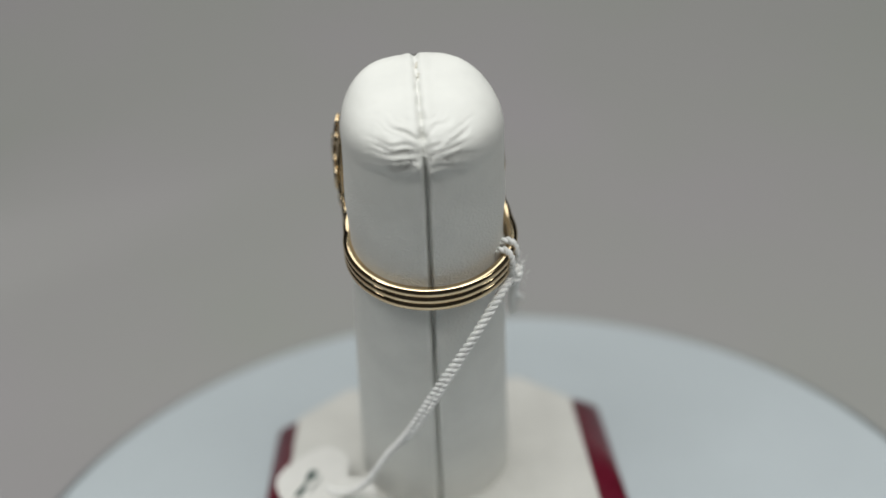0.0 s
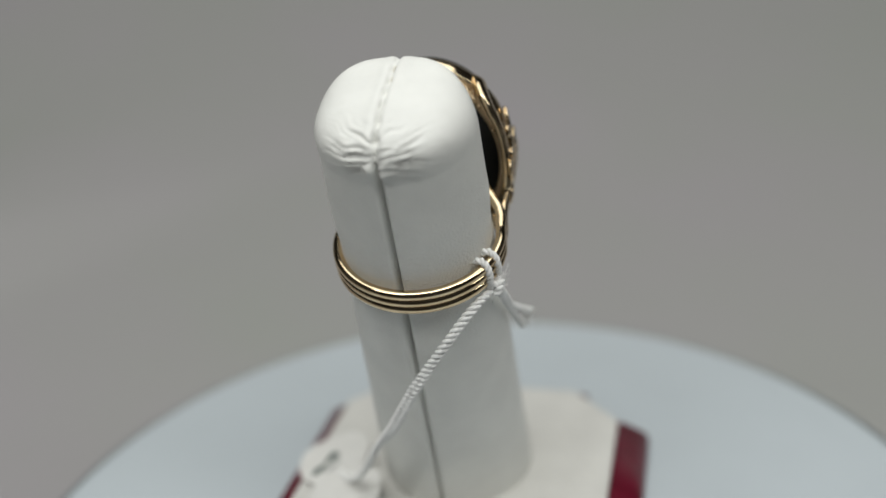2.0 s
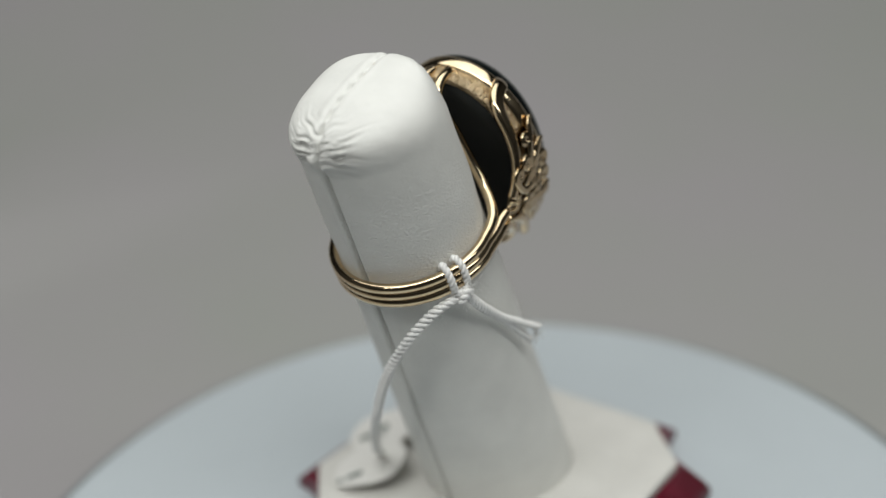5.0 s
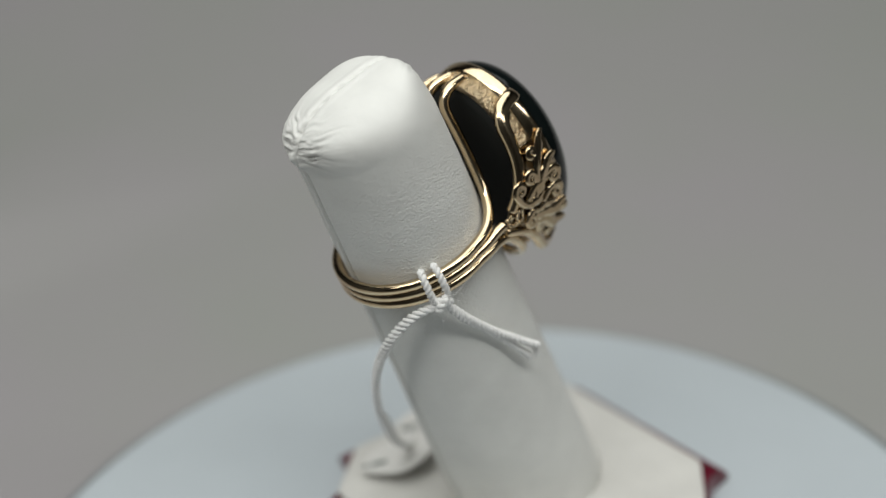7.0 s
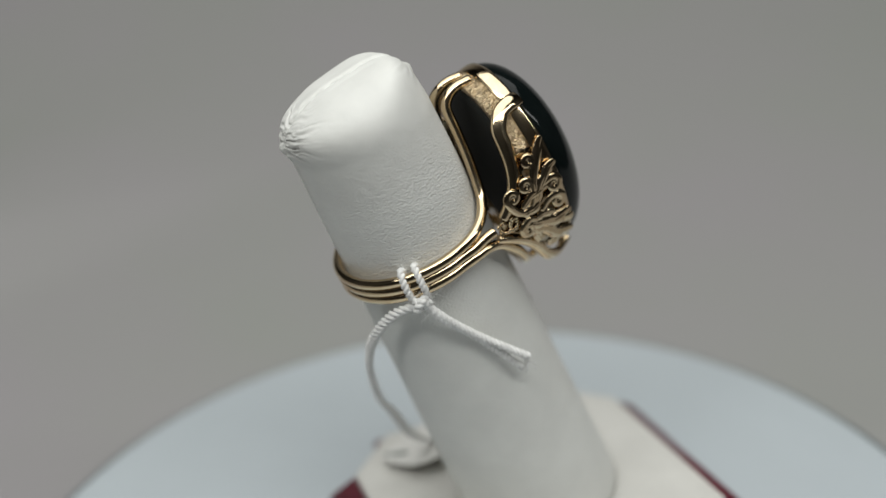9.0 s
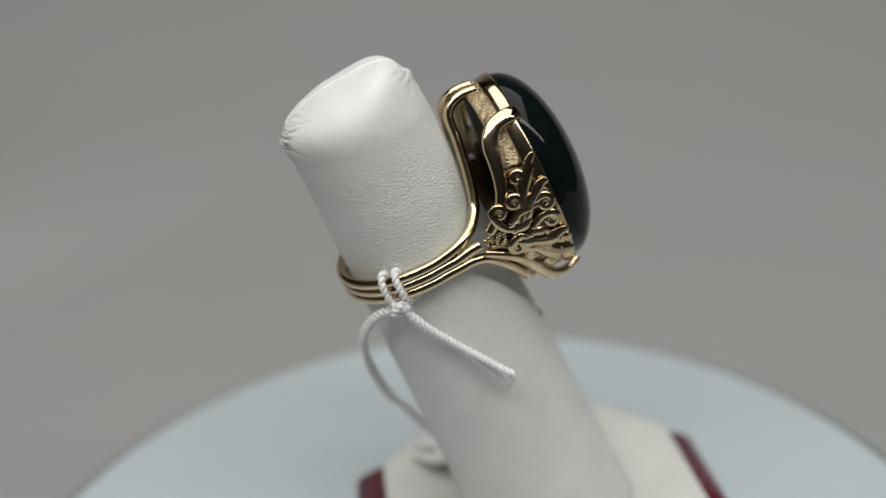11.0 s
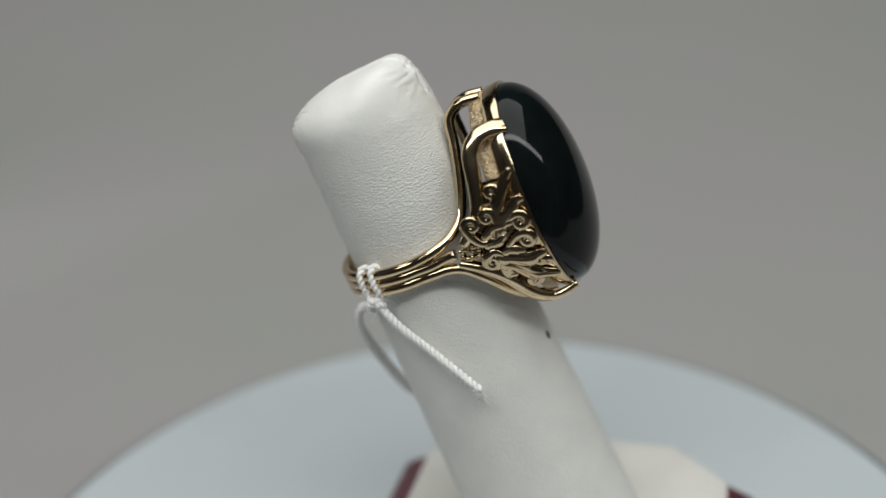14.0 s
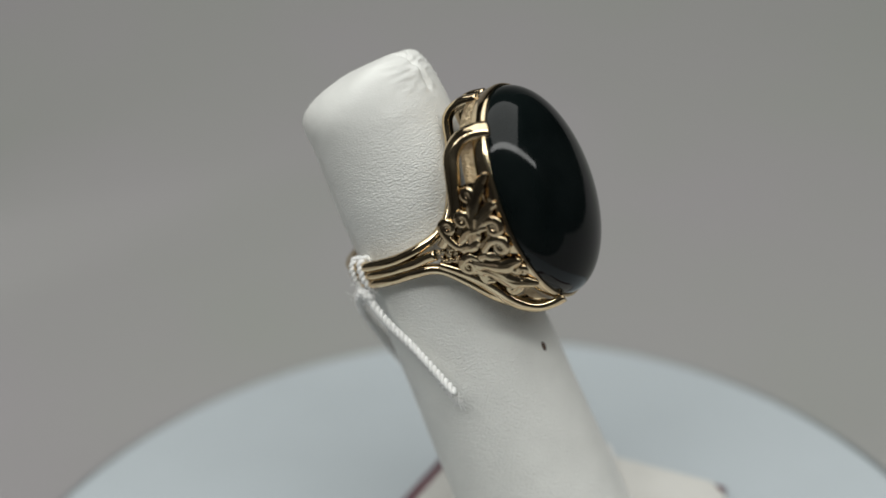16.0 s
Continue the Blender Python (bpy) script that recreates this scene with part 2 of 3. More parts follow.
# ---- the turntable ----
def turntable():
    t = thing("turntable", Matrix(), "round white plastic display turntable with a grey edge", "turntable")
    cx, cy, r = 3.4, 0.5, 66.6
    prof = [(r - 0.2, -5.0), (r - 0.2, -1.0), (r - 0.35, -0.35), (r - 0.9, -0.05), (r - 2.0, 0.0), (r * 0.6, 0.0), (r * 0.2, 0.0)]
    part("platter", loft([circle(a, z, 200, cx, cy) for a, z in prof]), PLATTER, t)
    ring = [(r - 0.1, -1.1), (r + 1.2, -1.1), (r + 1.6, -1.5), (r + 1.6, -6.0), (r - 0.1, -6.0)]
    part("edge_ring", loft([circle(a, z, 200, cx, cy) for a, z in ring], closed_v=True), PLATTER_EDGE, t, "grey edge ring")
    return t


# ---- the ring stand ----
HALF, CUT = 22.35, 7.6


def cove_outline(o, n=12):
    """The base's outline, its sides o beyond the panel's, its corners hollowed."""
    out, c, h = [], HALF + 4.3, HALF + o
    r = 10.8 + (4.3 - o) * 0.12
    q0 = math.asin(min(1, (c - h) / r))
    for k in range(4):
        turn = Matrix.Rotation(math.pi / 2 * k, 2)
        for i in range(n + 1):
            q = q0 + (math.pi / 2 - 2 * q0) * i / n
            p = turn @ Vector((c - r * math.sin(q), c - r * math.cos(q)))
            out.append(p)
    return out


def panel_outline(o, n=3):
    out, h, c = [], HALF + o, CUT
    for k in range(4):
        turn = Matrix.Rotation(math.pi / 2 * k, 2)
        out += [turn @ Vector((h, h - c)), turn @ Vector((h - c / 2, h - c / 2)), turn @ Vector((h - c, h))]
    return out


FINGER_TOP, FINGER_RISE = 12.97, 5.45
TIP_LEAN = -0.92      # the tip bends back towards the seam


def finger_radius(s):
    return 8.953 - 0.0405 * s


def tip_wide(y):
    return 3.9 - 0.9 / (1 + math.exp(0.9 * y))


def tip_height(x, y, r, rho=0.0, f1=1.0):
    """The tip's height over a place: full towards the seamed back, rounder in front."""
    wide = tip_wide(y)
    deep = 7.2 if y > 0 else 1.8
    f = abs(x / r) ** wide + abs(y / r) ** deep + (1 - f1) * rho ** 18
    return max(0.0, 1 - f) ** 0.36


def creases(x, y, s):
    """How far the leather stands out at a place: the seam's groove and lip, and the gathers round its upper end."""
    out = 0.0
    x = x + 0.6 - 0.9 * min(1.0, max(0.0, (y + 8.0) / 16.0)) * (1 if s > 13 else 0)
    if y < 0 and s < 15.6:
        out -= 1.1 * math.exp(-((x - 0.06) / 0.26) ** 2)
        out += 0.16 * math.exp(-((x + 0.75) / 0.45) ** 2) + 0.06 * math.exp(-((x - 0.7) / 0.4) ** 2)
    if s >= 14.2:
        g = 0.42 + 0.18 * math.sin(3.1 * y)
        out -= g * math.exp(-((x + 0.05 * math.sin(2 * y)) / 0.26) ** 2)
        out += 0.12 * math.exp(-((abs(x) - 0.8) / 0.5) ** 2)
    w = s + (y + 8.4) * 0.7 if y < 0 else s + (8.4 - y) * 0.7      # way up over the edge of the tip
    if s > 8 and abs(x) < 7:
        ax, back_side = abs(x), y < 0
        # gathers that fan out from the seam's end
        dw = w - 16.0
        seed = 3.0 if x > 0 else 11.0
        fan = math.atan2(dw, 0.5 * ax + 2.2) + 0.12 * noise.noise(Vector((ax * 0.5, seed, w * 0.4))) - 0.02 * ax
        folds = noise.noise(Vector((fan * 6.5, ax * 0.2, seed))) + 0.5 * noise.noise(Vector((fan * 15.0, ax * 0.45, seed + 3)))
        ridge = 1 - 2.4 * abs(folds)
        fade = math.exp(-((ax - 1.8) / 2.7) ** 2) * min(1, ax / 0.4) * math.exp(-((w - 17.5) / 3.0) ** 2)
        out += (0.36 if back_side else 0.16) * ridge * fade
    if y < 0:
        out += 0.50 * math.exp(-((x + 0.15) ** 2 + (w - 15.4) ** 2) / 0.40) + 0.25 * math.exp(-((x - 0.35) ** 2 + (w - 14.3) ** 2) / 0.20)
        out -= 0.55 * math.exp(-((x - 0.1) ** 2 / 0.10 + (w - 18.8) ** 2 / 0.30))
    else:
        out += 0.40 * math.exp(-((x - 0.5) ** 2 + (w - 16.7) ** 2) / 0.5) - 0.3 * math.exp(-((x + 0.2) ** 2 + (w - 17.9) ** 2) / 0.25)
    out += 0.05 * noise.noise(Vector((x * 0.25, y * 0.25, s * 0.18))) + 0.02 * noise.noise(Vector((x, y, s)))
    return out


def broad(s):
    """The finger is a little broader than deep above the ring."""
    q = min(1.0, max(0.0, (s + 1.0) / 6.0))
    return 1 + 0.042 * q * q * (3 - 2 * q)


def finger_mesh():
    n, rings = 300, []
    # closer together where the seam runs
    angles = []
    for k in range(n):
        a = 2 * math.pi * k / n
        angles.append(-math.pi / 2 + a - 0.62 * math.sin(a))
    levels = [-50.5 + 50.5 * (i / 36) for i in range(36)] + [FINGER_TOP * (i / 56) for i in range(57)]
    for s in levels:
        r = finger_radius(s)
        ring = []
        for a in angles:
            x, y = r * math.cos(a), r * math.sin(a)
            d = creases(x, y, s)
            ring.append(((r + d) * math.cos(a) * broad(s), (r + d) * math.sin(a), s))
        rings.append(ring)
    r = finger_radius(FINGER_TOP)
    for i in range(1, 84):
        rho = math.cos(math.pi / 2 * (i / 84) ** 1.0)
        ring = []
        for a in angles:
            ca, sa = math.cos(a), math.sin(a)
            x, y = rho * r * ca, rho * r * sa
            f1 = abs(ca) ** tip_wide(y) + abs(sa) ** (7.2 if y > 0 else 1.8)
            g = tip_height(x, y, r, rho, f1)
            s = FINGER_TOP + (FINGER_RISE + 0.053 * y + 0.5 * (1 - (x / r) ** 2)) * g
            d = creases(x, y, s)
            nv = Vector((x * rho, y * rho, 0.25 + g * r * (1.1 - rho))).normalized()
            ring.append((x * broad(s) - 0.25 * g + nv.x * d, y + TIP_LEAN * g + nv.y * d, s + nv.z * d))
        rings.append(ring)
    return loft(rings)


def ring_stand():
    t = thing("ring_stand", BASE_AT, "white leatherette finger ring stand on a burgundy wooden base", "ring stand")
    prof = [(0.0, 4.0), (0.3, 4.3), (1.0, 4.3), (1.6, 4.0), (2.2, 3.2), (2.75, 2.0), (3.1, 0.9), (3.25, 0.4), (3.3, 0.0), (3.3, -2.0)]
    part("base", loft([[(p.x + 0.5, p.y, z) for p in cove_outline(o)] for z, o in prof]), WOOD, t, "lacquered burgundy wooden base with hollowed corners")
    prof = [(3.0, 0.0), (4.45, 0.0), (4.7, -0.15), (4.8, -0.5), (4.8, -4.0)]
    part("panel", loft([[(p.x, p.y, z) for p in panel_outline(o)] for z, o in prof]), PANEL, t, "ivory leatherette top panel")
    local = BASE_AT.inverted() @ FINGER_AT
    f = part("finger", finger_mesh(), LEATHER, t, "white leatherette finger with a sewn back seam")
    f.matrix_local = local
    # stitches along the seam over the tip
    for k in range(7):
        y = -6.0 + 1.8 * k
        g = tip_height(0, y, 8.4)
        s, yy = FINGER_TOP + (FINGER_RISE + 0.5 + 0.053 * y) * g - 0.30, y + TIP_LEAN * g
        part("stitch", tube(spline([(-0.12, yy - 0.45, s - 0.14), (0.0, yy, s + 0.14), (0.12, yy + 0.45, s - 0.12)], 4), 0.10, 6), STITCH, f)
    # a small brown mark on the leather
    bm = bmesh.new()
    bmesh.ops.create_uvsphere(bm, u_segments=12, v_segments=8, radius=1, matrix=pose(1.3 * MM, 9.66 * MM, -19.4 * MM, 0, 0, 0) @ Matrix.Diagonal((0.36 * MM, 0.22 * MM, 0.62 * MM, 1)))
    part("speck", bm, SPECK, f, "small brown mark")
    return t


# ---- the ring ----
RIM_Y, RIM_X, RIM_S, RIM_C = 16.05, 9.7, 12.75, -0.95
DOME = 5.6


def oval(y, grow, n=160):
    return [((RIM_X + grow) * math.sin(2 * math.pi * k / n), y, RIM_C + (RIM_S + grow) * math.cos(2 * math.pi * k / n)) for k in range(n)]


def side(y, s, proud=0.0, sign=1):
    """A place on the ring's ornamented side."""
    k = max(0.03, 1 - ((s - RIM_C) / RIM_S) ** 2)
    lower = max(0.0, 8.0 - y)
    return Vector((sign * ((RIM_X + 0.25) * math.sqrt(k) - 0.15 * lower + proud), y, s))


def scroll_path(stem, r, turns, way):
    """Places (y, s) along a stem that winds up into a volute, and the volute's eye."""
    pts = [Vector((p.x, p.y)) for p in spline([(y, s, 0) for y, s in stem], 6)]
    d = (pts[-1] - pts[-2]).normalized()
    to_eye = Vector((-d.y, d.x)) * way
    eye_ = pts[-1] + to_eye * r
    a0, n = math.atan2(-to_eye.y, -to_eye.x), int(16 * turns)
    for i in range(1, n + 1):
        q = i / n
        a, rr = a0 + way * 2 * math.pi * turns * q, r * (1 - 0.72 * q)
        pts.append(eye_ + Vector((math.cos(a), math.sin(a))) * rr)
    return pts, eye_


SCROLLS = [  # places (y, s) along the stem, the volute's radius, its turns, and which way it winds
    ([(12.2, -2.1), (10.1, -2.3), (9.1, -1.3), (8.7, 0.0)], 0.80, 1.5, -1),
    ([(11.2, -2.5), (12.1, -0.9), (12.25, 0.5)], 0.75, 1.3, 1),
    ([(12.7, 0.3), (13.4, 1.7), (13.6, 2.8)], 0.62, 1.3, 1),
    ([(12.1, -1.6), (13.5, -0.5), (14.6, -0.2)], 0.90, 1.4, -1),
    ([(12.3, -3.5), (13.6, -2.6), (14.6, -2.5)], 0.80, 1.4, -1),
    ([(11.5, -4.4), (10.6, -3.6), (9.7, -3.8)], 0.85, 1.4, 1),
    ([(14.6, -7.9), (13.8, -9.0), (13.0, -9.3)], 0.42, 1.1, -1),
    ([(13.9, -5.9), (14.8, -6.7), (15.3, -6.5)], 0.35, 1.1, -1),
]
LEAVES = [  # places (y, s) from root to tip, and the half width
    ([(11.5, -1.9), (12.6, 0.3), (13.9, 2.5), (14.9, 3.8), (15.9, 4.6)], 0.32),
    ([(11.7, -2.1), (13.1, -0.5), (14.8, 1.0), (16.1, 1.3)], 0.34),
    ([(10.1, -1.7), (11.6, -0.9), (12.8, -0.8), (14.0, -0.9)], 0.26),
    ([(9.9, -2.4), (11.3, -2.5), (12.6, -2.1)], 0.28),
    ([(10.3, -4.1), (12.4, -5.2), (14.2, -5.7), (16.0, -5.5)], 0.42),
    ([(10.3, -4.6), (12.3, -6.3), (13.8, -8.0), (16.1, -9.1)], 0.44),
    ([(10.1, -4.7), (10.9, -5.8), (11.2, -6.8), (11.9, -7.2)], 0.36),
    ([(11.4, -4.0), (12.7, -4.0), (13.9, -4.7)], 0.24),
]
SHOULDER = [(3.9, 11.8), (3.0, 11.4), (1.4, 10.6), (-0.4, 9.2), (-1.6, 7.8), (-3.0, 7.1), (-4.6, 7.6), (-6.0, 9.0), (-8.0, 10.2), (-9.6, 11.2)]  # s, y of the side's lower edge


def ring_jewel():
    t = thing("gold_ring", RING_AT, "yellow gold ring with a large black oval cabochon and scrollwork", "ring")
    # the reeded band: three wires, which part at the shoulders
    back, r = -0.6, 9.7
    arc = [(r * math.cos(math.radians(a)), back + 9.4 * math.sin(math.radians(a))) for a in range(-90, 11, 10)]
    ends = {
        "upper_rail": (-1.95, [(9.45, 2.6, -1.75), (8.95, 4.3, -1.45), (7.75, 6.05, -0.95), (6.3, 7.45, 0.3), (5.1, 8.2, 2.1), (3.85, 8.85, 4.7), (2.5, 9.35, 7.7), (1.9, 9.5, 9.4), (1.6, 9.8, 10.4), (1.35, 10.7, 11.15), (1.2, 12.1, 11.5), (1.1, 13.9, 11.3)]),
        "middle_wire": (-3.0, [(9.55, 3.0, -2.95), (9.45, 4.8, -2.7), (9.5, 6.2, -2.6)]),
        "lower_rail": (-4.05, [(9.55, 3.0, -4.0), (9.3, 4.8, -4.1), (8.9, 6.4, -4.9), (8.0, 8.2, -7.2), (6.8, 9.3, -9.4), (4.9, 10.0, -11.3), (2.6, 10.5, -12.4), (0.0, 10.6, -12.6)]),
    }
    for name, (s, tail) in ends.items():
        half = [Vector((x, y, s)) for x, y in arc] + [Vector(p) for p in tail]
        if name != "lower_rail":
            whole = [Vector((-p.x, p.y, p.z)) for p in half[:0:-1]] + half
            part("band_wire", tube(spline(whole, 5), 0.62, 14), GOLD, t, "polished gold band wire")
        else:
            whole = [Vector((-p.x, p.y, p.z)) for p in half[-2:0:-1]] + half
            part("band_wire", tube(spline(whole, 5, closed=True), 0.62, 14, closed=True), GOLD, t, "polished gold band wire that rises into the shoulders")
    # inner lining of the band
    inner = [[(9.3 * math.cos(a), back + 9.0 * math.sin(a), s) for a in (math.radians(-205 + 230 * k / 60) for k in range(61))] for s in (-1.75, -4.25)]
    bm = bmesh.new()
    a = [[bm.verts.new(Vector(p) * MM) for p in row] for row in inner]
    b = [[bm.verts.new(Vector((p[0] * 1.035, (p[1] - back) * 1.035 + back, p[2])) * MM) for p in row] for row in inner]
    for k in range(60):
        bm.faces.new((a[0][k], a[0][k + 1], a[1][k + 1], a[1][k]))
        bm.faces.new((b[0][k], b[1][k], b[1][k + 1], b[0][k + 1]))
        bm.faces.new((a[0][k], b[0][k], b[0][k + 1], a[0][k + 1]))
        bm.faces.new((a[1][k], a[1][k + 1], b[1][k + 1], b[1][k]))
    part("band_lining", bm, GOLD, t)
    # the setting
    part("bezel_rim", loft([oval(RIM_Y + 0.15, -0.25), oval(RIM_Y + 0.1, 0.05), oval(RIM_Y - 0.3, 0.12), oval(RIM_Y - 1.55, 0.0), oval(RIM_Y - 1.7, -0.15), oval(RIM_Y - 1.7, -0.9), oval(RIM_Y - 0.3, -0.7)], closed_v=True), GOLD, t, "polished gold bezel rim")
    part("bezel_band", loft([oval(RIM_Y - 1.7, -0.2), oval(RIM_Y - 3.4, -0.45), oval(RIM_Y - 3.5, -0.6), oval(RIM_Y - 3.5, -1.2), oval(RIM_Y - 1.7, -0.9)], closed_v=True), GOLD_TEXTURE, t, "textured gold bezel band")
    rings = []
    for i in range(41):
        q = i / 41 * math.pi / 2
        g = (math.cos(q)) ** 0.93
        rings.append([((RIM_X - 0.28) * g * math.sin(2 * math.pi * k / 128), RIM_Y + DOME * math.sin(q) ** 1.0, RIM_C + (RIM_S - 0.28) * g * math.cos(2 * math.pi * k / 128)) for k in range(128)])
    under = [oval(RIM_Y - 3.7, -3.0, 128), oval(RIM_Y - 3.5, -1.4, 128), oval(RIM_Y - 1.5, -0.95, 128)]
    part("cabochon", loft([oval(RIM_Y - 1.2, -0.95, 128)] + rings), ONYX, t, "domed polished black onyx cabochon")
    part("stone_back", loft(under), STONE_BACK, t, "dull black underside of the stone")
    for sign in (1, -1):
        for s, e in ((-13.1, -12.4),):
            part("post", tube(spline([(sign * 2.0, 13.6, s), (sign * 2.3, 12.0, s), (sign * 2.6, 10.1, e)], 4), 0.5, 8), GOLD, t, "short gold post under the bezel")
    # brackets that clasp the bezel and run down the shoulders
    clasp = [(6.1, 16.3, 8.5), (6.65, 15.5, 8.75), (6.9, 14.4, 8.8), (7.25, 13.3, 8.55), (7.75, 12.45, 7.9), (8.2, 11.95, 7.0), (8.8, 11.7, 5.5), (9.35, 11.3, 3.4), (9.7, 10.5, 1.2), (9.85, 9.1, -0.5), (9.8, 7.6, -1.7)]
    low = [(4.2, 16.35, -12.7), (4.7, 15.2, -12.9), (5.6, 13.7, -12.7), (6.7, 12.5, -11.7), (7.5, 11.6, -10.3), (8.3, 10.7, -8.3), (8.9, 9.6, -6.6), (9.4, 8.0, -5.0), (9.5, 6.2, -3.8)]
    for sign in (1, -1):
        for pts, wide_ in ((clasp, 0.98), (low, 0.78)):
            path = spline([(sign * x, y, s) for x, y, s in pts], 6)
            out = lambda p, g=sign: Vector((p.x / RIM_X ** 2, 0.012, (p.z - RIM_C) / RIM_S ** 2))
            part("bracket", ribbon(path, lambda q, w=wide_: w * (1 - 0.16 * q - 0.28 * q ** 4), 0.42, out), GOLD, t, "polished gold bracket over the bezel")
        # scrollwork
        for stem, r, turns, way in SCROLLS:
            line, eye_ = scroll_path(stem, r, turns, way)
            n = len(line)
            pts = [side(p.x, p.y, 0.34 + 0.16 * i / n, sign) for i, p in enumerate(line)]
            volute = part("scroll", tube(pts, lambda q: 0.34 + 0.24 * math.sin(math.pi * min(1.0, q * 1.15)) ** 1.5 - 0.10 * q, 10, flat=0.5, up=(sign, 0, 0)), GOLD_SATIN, t)
            bm = bmesh.new()
            bmesh.ops.create_uvsphere(bm, u_segments=10, v_segments=8, radius=0.24 * MM, matrix=Matrix.Translation(side(eye_.x, eye_.y, 0.12, sign) * MM))
            part("bead", bm, GOLD_SATIN, volute)
        for leaf, wide in LEAVES:
            pts = [side(p.x, p.y, 0.12, sign) for p in spline([(y, s, 0) for y, s in leaf], 9)]
            n = len(pts)
            pts = [p + Vector((sign * (0.20 + 0.12 * math.sin(math.pi * i / (n - 1)) + 0.15 * (i / n) ** 3), 0, 0)) for i, p in enumerate(pts)]
            part("leaf", blade(pts, 1.9 * wide, max(2, round(n / 15)), Vector((sign, 0, 0)), sign), GOLD_SATIN, t)
        # pierced side plate behind the scrollwork
        edge = [(p.x, p.y) for p in spline([(s, y, 0) for s, y in SHOULDER], 7)]
        rows = []
        for s, y0 in edge:
            top = RIM_Y - 1.2
            rows.append([side(y0 + (top - y0) * j / 18, s, -0.20 - 0.22 * math.sin(math.pi * j / 18), sign) for j in range(19)])
        bm = bmesh.new()
        fr = [[bm.verts.new(p * MM) for p in row] for row in rows]
        bk = [[bm.verts.new((p - Vector((sign * 0.5, 0, 0))) * MM) for p in row] for row in rows]
        holes = ((12.6, 1.4), (13.0, -6.6), (13.3, -7.2), (11.3, 0.1), (13.9, -4.1), (11.9, -6.6))
        for i in range(len(rows) - 1):
            for j in range(18):
                mid = (rows[i][j] + rows[i + 1][j + 1]) / 2
                if any(math.hypot(mid.y - hy, mid.z - hs) < 0.62 for hy, hs in holes):
                    continue
                bm.faces.new((fr[i][j], fr[i + 1][j], fr[i + 1][j + 1], fr[i][j + 1]))
                bm.faces.new((bk[i][j], bk[i][j + 1], bk[i + 1][j + 1], bk[i + 1][j]))
        for k in range(len(rows) - 1):
            for j in (0, 18):
                bm.faces.new((fr[k][j], bk[k][j], bk[k + 1][j], fr[k + 1][j]))
        bmesh.ops.recalc_face_normals(bm, faces=bm.faces)
        part("side_plate", bm, GOLD_DARK, t, "pierced gold side plate, darker than the scrollwork")
        # grained shoulder piece where the wires part
        rng = random.Random(5)
        for k in range(22):
            p = side(6.8 + 2.4 * rng.random(), -3.9 + 1.7 * rng.random(), -0.1, sign)
            bm = bmesh.new()
            bmesh.ops.create_icosphere(bm, subdivisions=1, radius=0.34 * MM, matrix=Matrix.Translation(p * MM))
            part("grain", bm, GOLD_SATIN, t)
    return t


# ---- the price tag on its cotton cord ----
def cord_mesh(path, r=0.26, pitch=1.5, start=0.0):
    """Two twisted plies along a path."""
    dense, way = [], [0.0]
    for a, b in zip(path, path[1:]):
        steps = max(1, int((b - a).length / 0.16))
        dense += [a.lerp(b, k / steps) for k in range(steps)]
    dense.append(path[-1])
    for a, b in zip(dense, dense[1:]):
        way.append(way[-1] + (b - a).length)
    bm = bmesh.new()
    for ply in (0, math.pi):
        pts, normal = [], None
        for i, p in enumerate(dense):
            t = (dense[min(i + 1, len(dense) - 1)] - dense[max(i - 1, 0)]).normalized()
            if normal is None:
                normal = t.orthogonal().normalized()
            normal = (normal - t * normal.dot(t)).normalized()
            q = start + ply + 2 * math.pi * way[i] / pitch
            pts.append(p + (normal * math.cos(q) + t.cross(normal) * math.sin(q)) * r * 0.85)
        sweep(bm, pts, r, 6)
    bmesh.ops.recalc_face_normals(bm, faces=bm.faces)
    return bm


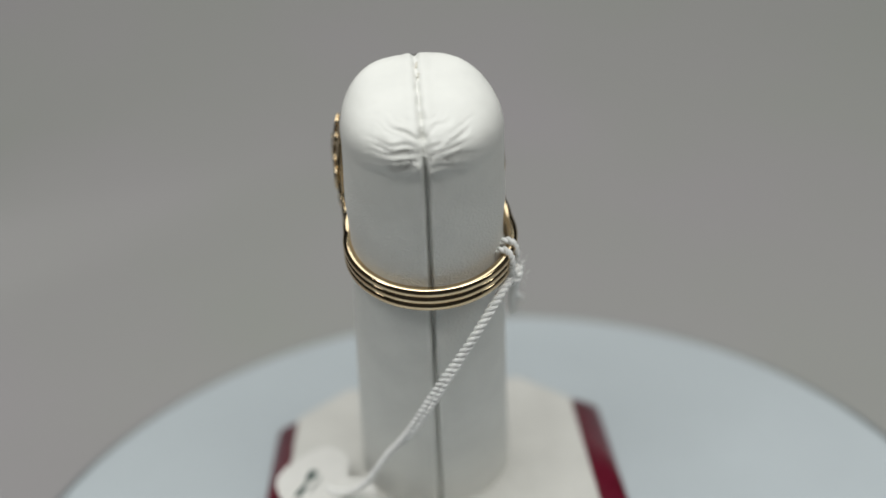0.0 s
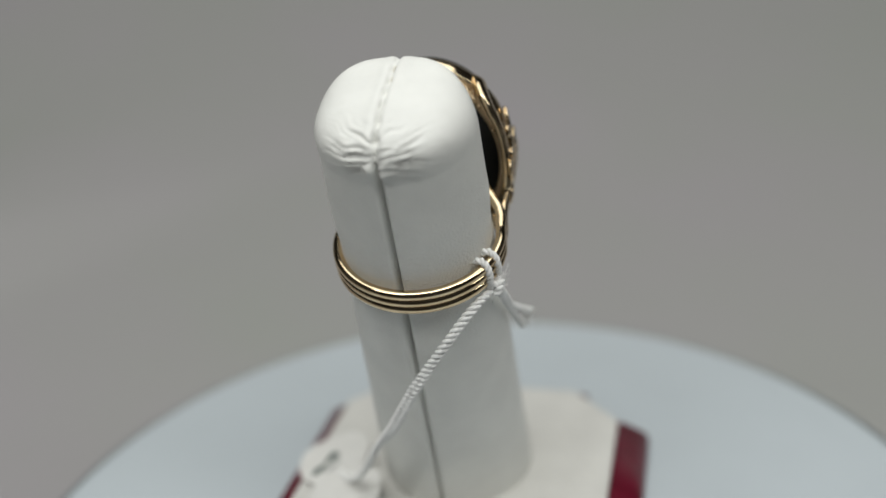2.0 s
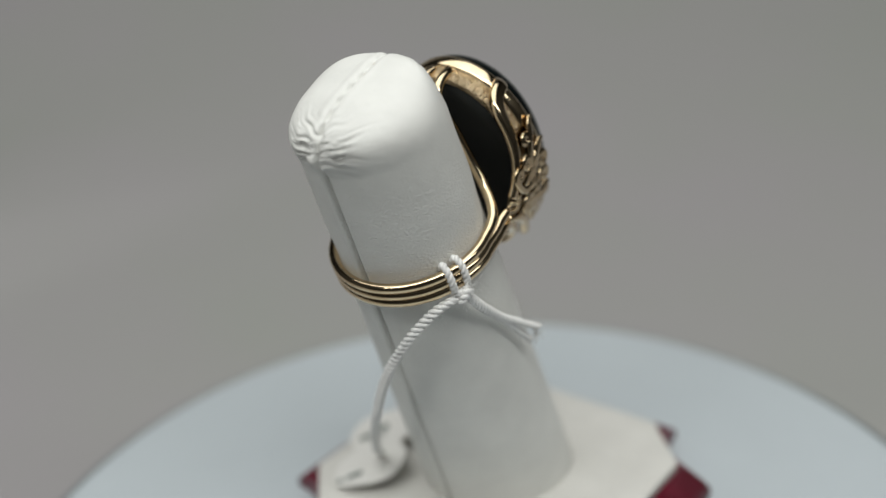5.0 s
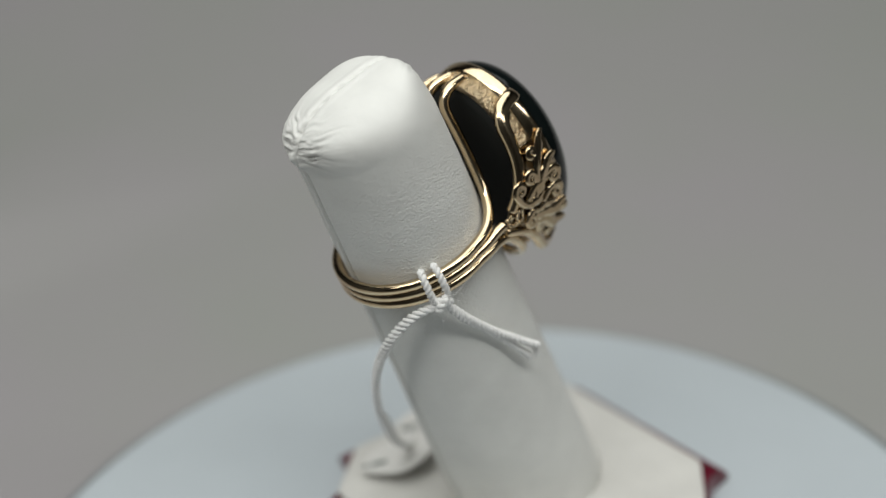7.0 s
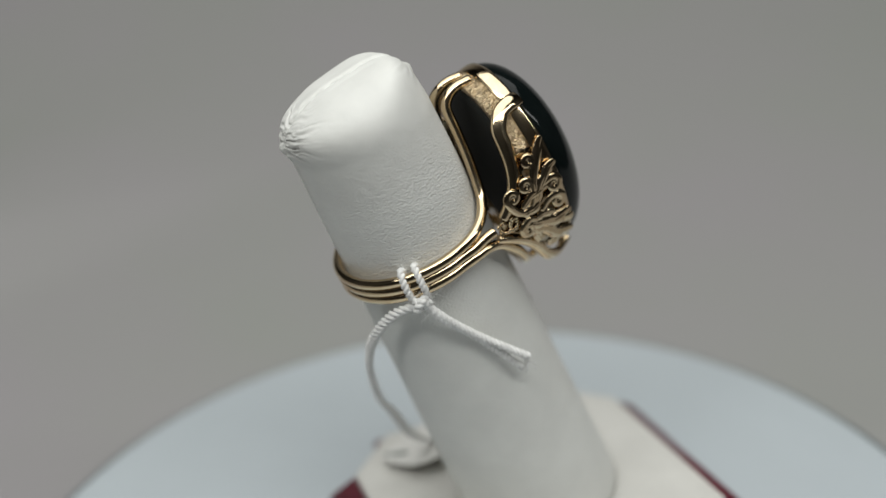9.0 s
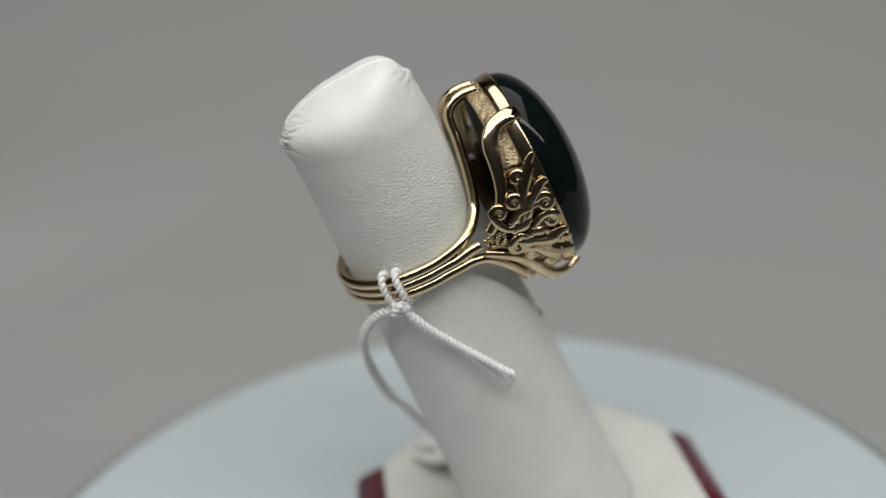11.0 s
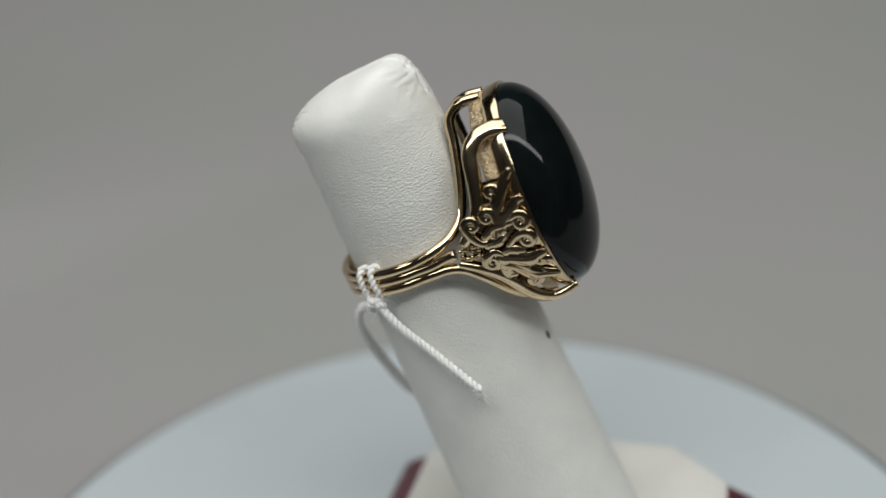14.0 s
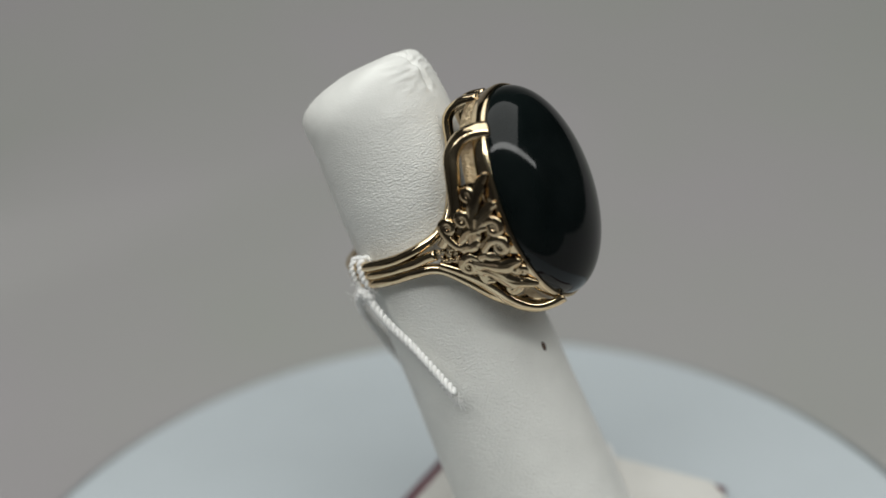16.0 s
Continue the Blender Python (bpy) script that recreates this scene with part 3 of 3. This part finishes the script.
def price_tag():
    t = thing("price_tag", Matrix(), "small white paper price tag on a twisted white cotton cord", "price tag")
    f = FINGER_AT

    def on(x, y, s):                        # a place given in the finger's frame, in millimetres on the turntable
        return (f @ (Vector((x, y, s)) * MM)) / MM

    # two loops round the band
    for x, y in ((8.55, -5.6), (9.2, -4.0)):
        c = Vector((x, y + 0.6, 0)).normalized()
        loop = []
        for k in range(14):
            q = 2 * math.pi * k / 14
            w, h = 1.05 * math.cos(q), 2.0 * math.sin(q)
            p = Vector((0, -0.6, -3.0)) + c * (9.6 + w)
            loop.append(on(p.x, p.y, p.z + h))
        part("cord_loop", cord_mesh(loop + loop[:1], 0.27, 1.3), CORD, t)
    knot = [on(*p) for p in ((9.2, -5.9, -4.4), (10.1, -5.3, -4.9), (9.9, -4.5, -5.5), (9.3, -5.3, -5.9), (9.9, -6.1, -5.3), (10.2, -5.1, -4.6), (9.5, -4.6, -5.0))]
    part("knot", cord_mesh(spline(knot, 6), 0.30, 1.2), CORD, t)
    for k, (x, y, s) in enumerate(((12.4, 2.8, -18.4), (11.3, 1.9, -20.2))):
        way = [on(9.8, -5.0, -5.2), on(10.3 - 0.2 * k, -3.6 - 0.3 * k, -8.6), on(10.6 - 0.3 * k, -1.0 - 0.3 * k, -13.2), on(x, y, s)]
        part("cord_end", cord_mesh(spline(way, 8), 0.29, 1.4, k * 1.0), CORD, t, "frayed loose cord end")
    # frayed tip
    rng = random.Random(2)
    bm = bmesh.new()
    tip = on(11.9, 2.5, -19.2)
    for k in range(14):
        d = Vector((rng.uniform(-0.8, 0.8), rng.uniform(-0.8, 0.8), rng.uniform(-1.2, 0.1)))
        sweep(bm, [tip - d * 0.5, tip + d * 0.5, tip + d * 1.2 + Vector((0, 0, 0.1))], 0.06, 4)
    part("cord_fray", bm, CORD, t)
    # loose fibres round the knot
    bm = bmesh.new()
    for k in range(70):
        o = on(9.8 + rng.gauss(0, 0.5), -5.2 + rng.gauss(0, 0.7), -4.9 + rng.gauss(0, 0.9))
        d = Vector((rng.gauss(0, 1), rng.gauss(0, 1), rng.gauss(0, 1))) * 0.45
        sweep(bm, [o, o + d, o + d * 1.7 + Vector((0, 0, rng.gauss(0, 0.25)))], 0.018, 3)
    part("frayed_thread", bm, CORD, t, "loose cotton threads round the knot")
    # the pair of strands down to the tag
    for k in range(2):
        o = 0.45 * k
        way = [on(9.4, -5.6, -5.2), Vector((0.7 + o, -9.7, 41.8)), Vector((-2.9 + o, -9.5, 37.7)), Vector((-6.2 + o, -7.0 - o, 31.7)), Vector((-8.7 + o, -3.0 - o, 24.2)), Vector((-10.1 + o, 0.6, 19.2 + o)), Vector((-11.3 + o, 5.0, 13.0 + o)), Vector((-11.9 + o, 9.2, 9.2)), Vector((-12.4, 12.2 + o, 7.4)), Vector((-12.9, 14.2 + o, 7.0))]
        part("cord_strand", cord_mesh(spline(way, 9), 0.27, 1.6, k * 1.4), CORD, t)
    # the card, one edge on the panel and the other lifted
    at = pose(-13.2 * MM, 14.5 * MM, 6.65 * MM, 0, -15, -3)
    out = []
    for k in range(96):
        a = 2 * math.pi * k / 96
        e = 2 / 3.6
        cy = 9.6 * math.copysign(abs(math.sin(a)) ** e, math.sin(a))
        waist = 1 - 0.34 * math.exp(-(cy / 1.9) ** 2)
        out.append((5.6 * waist * math.copysign(abs(math.cos(a)) ** e, math.cos(a)), cy))
    card = part("card", loft([[(x, y, z) for x, y in out] for z in (-0.12, 0.12)]), CARD, t, smooth=False)
    card.matrix_local = at
    for cx, cy, w, h, rz in ((-2.8, 2.9, 1.9, 1.1, 25), (-0.1, 4.7, 1.8, 1.4, 35), (-1.5, 3.8, 2.4, 0.5, 33), (-1.9, -7.0, 2.4, 0.9, 22), (-3.9, -7.7, 0.9, 0.7, 12), (-0.5, 2.4, 3.0, 0.25, 30)):
        bm = bmesh.new()
        bmesh.ops.create_cube(bm, size=1, matrix=pose(cx * MM, cy * MM, 0.16 * MM, 0, 0, rz) @ Matrix.Diagonal((w * MM, h * MM, 0.08 * MM, 1)))
        part("print_bar", bm, INK, card, "grey-green printed mark", smooth=False)
    return t


TABLE, STAND, RING, TAG = turntable(), ring_stand(), ring_jewel(), price_tag()


def motions():
    for ob, at in ((TABLE, Matrix()), (STAND, BASE_AT), (RING, RING_AT), (TAG, Matrix())):
        walk(ob, [(t, m @ at) for t, m in TURN])


motions()
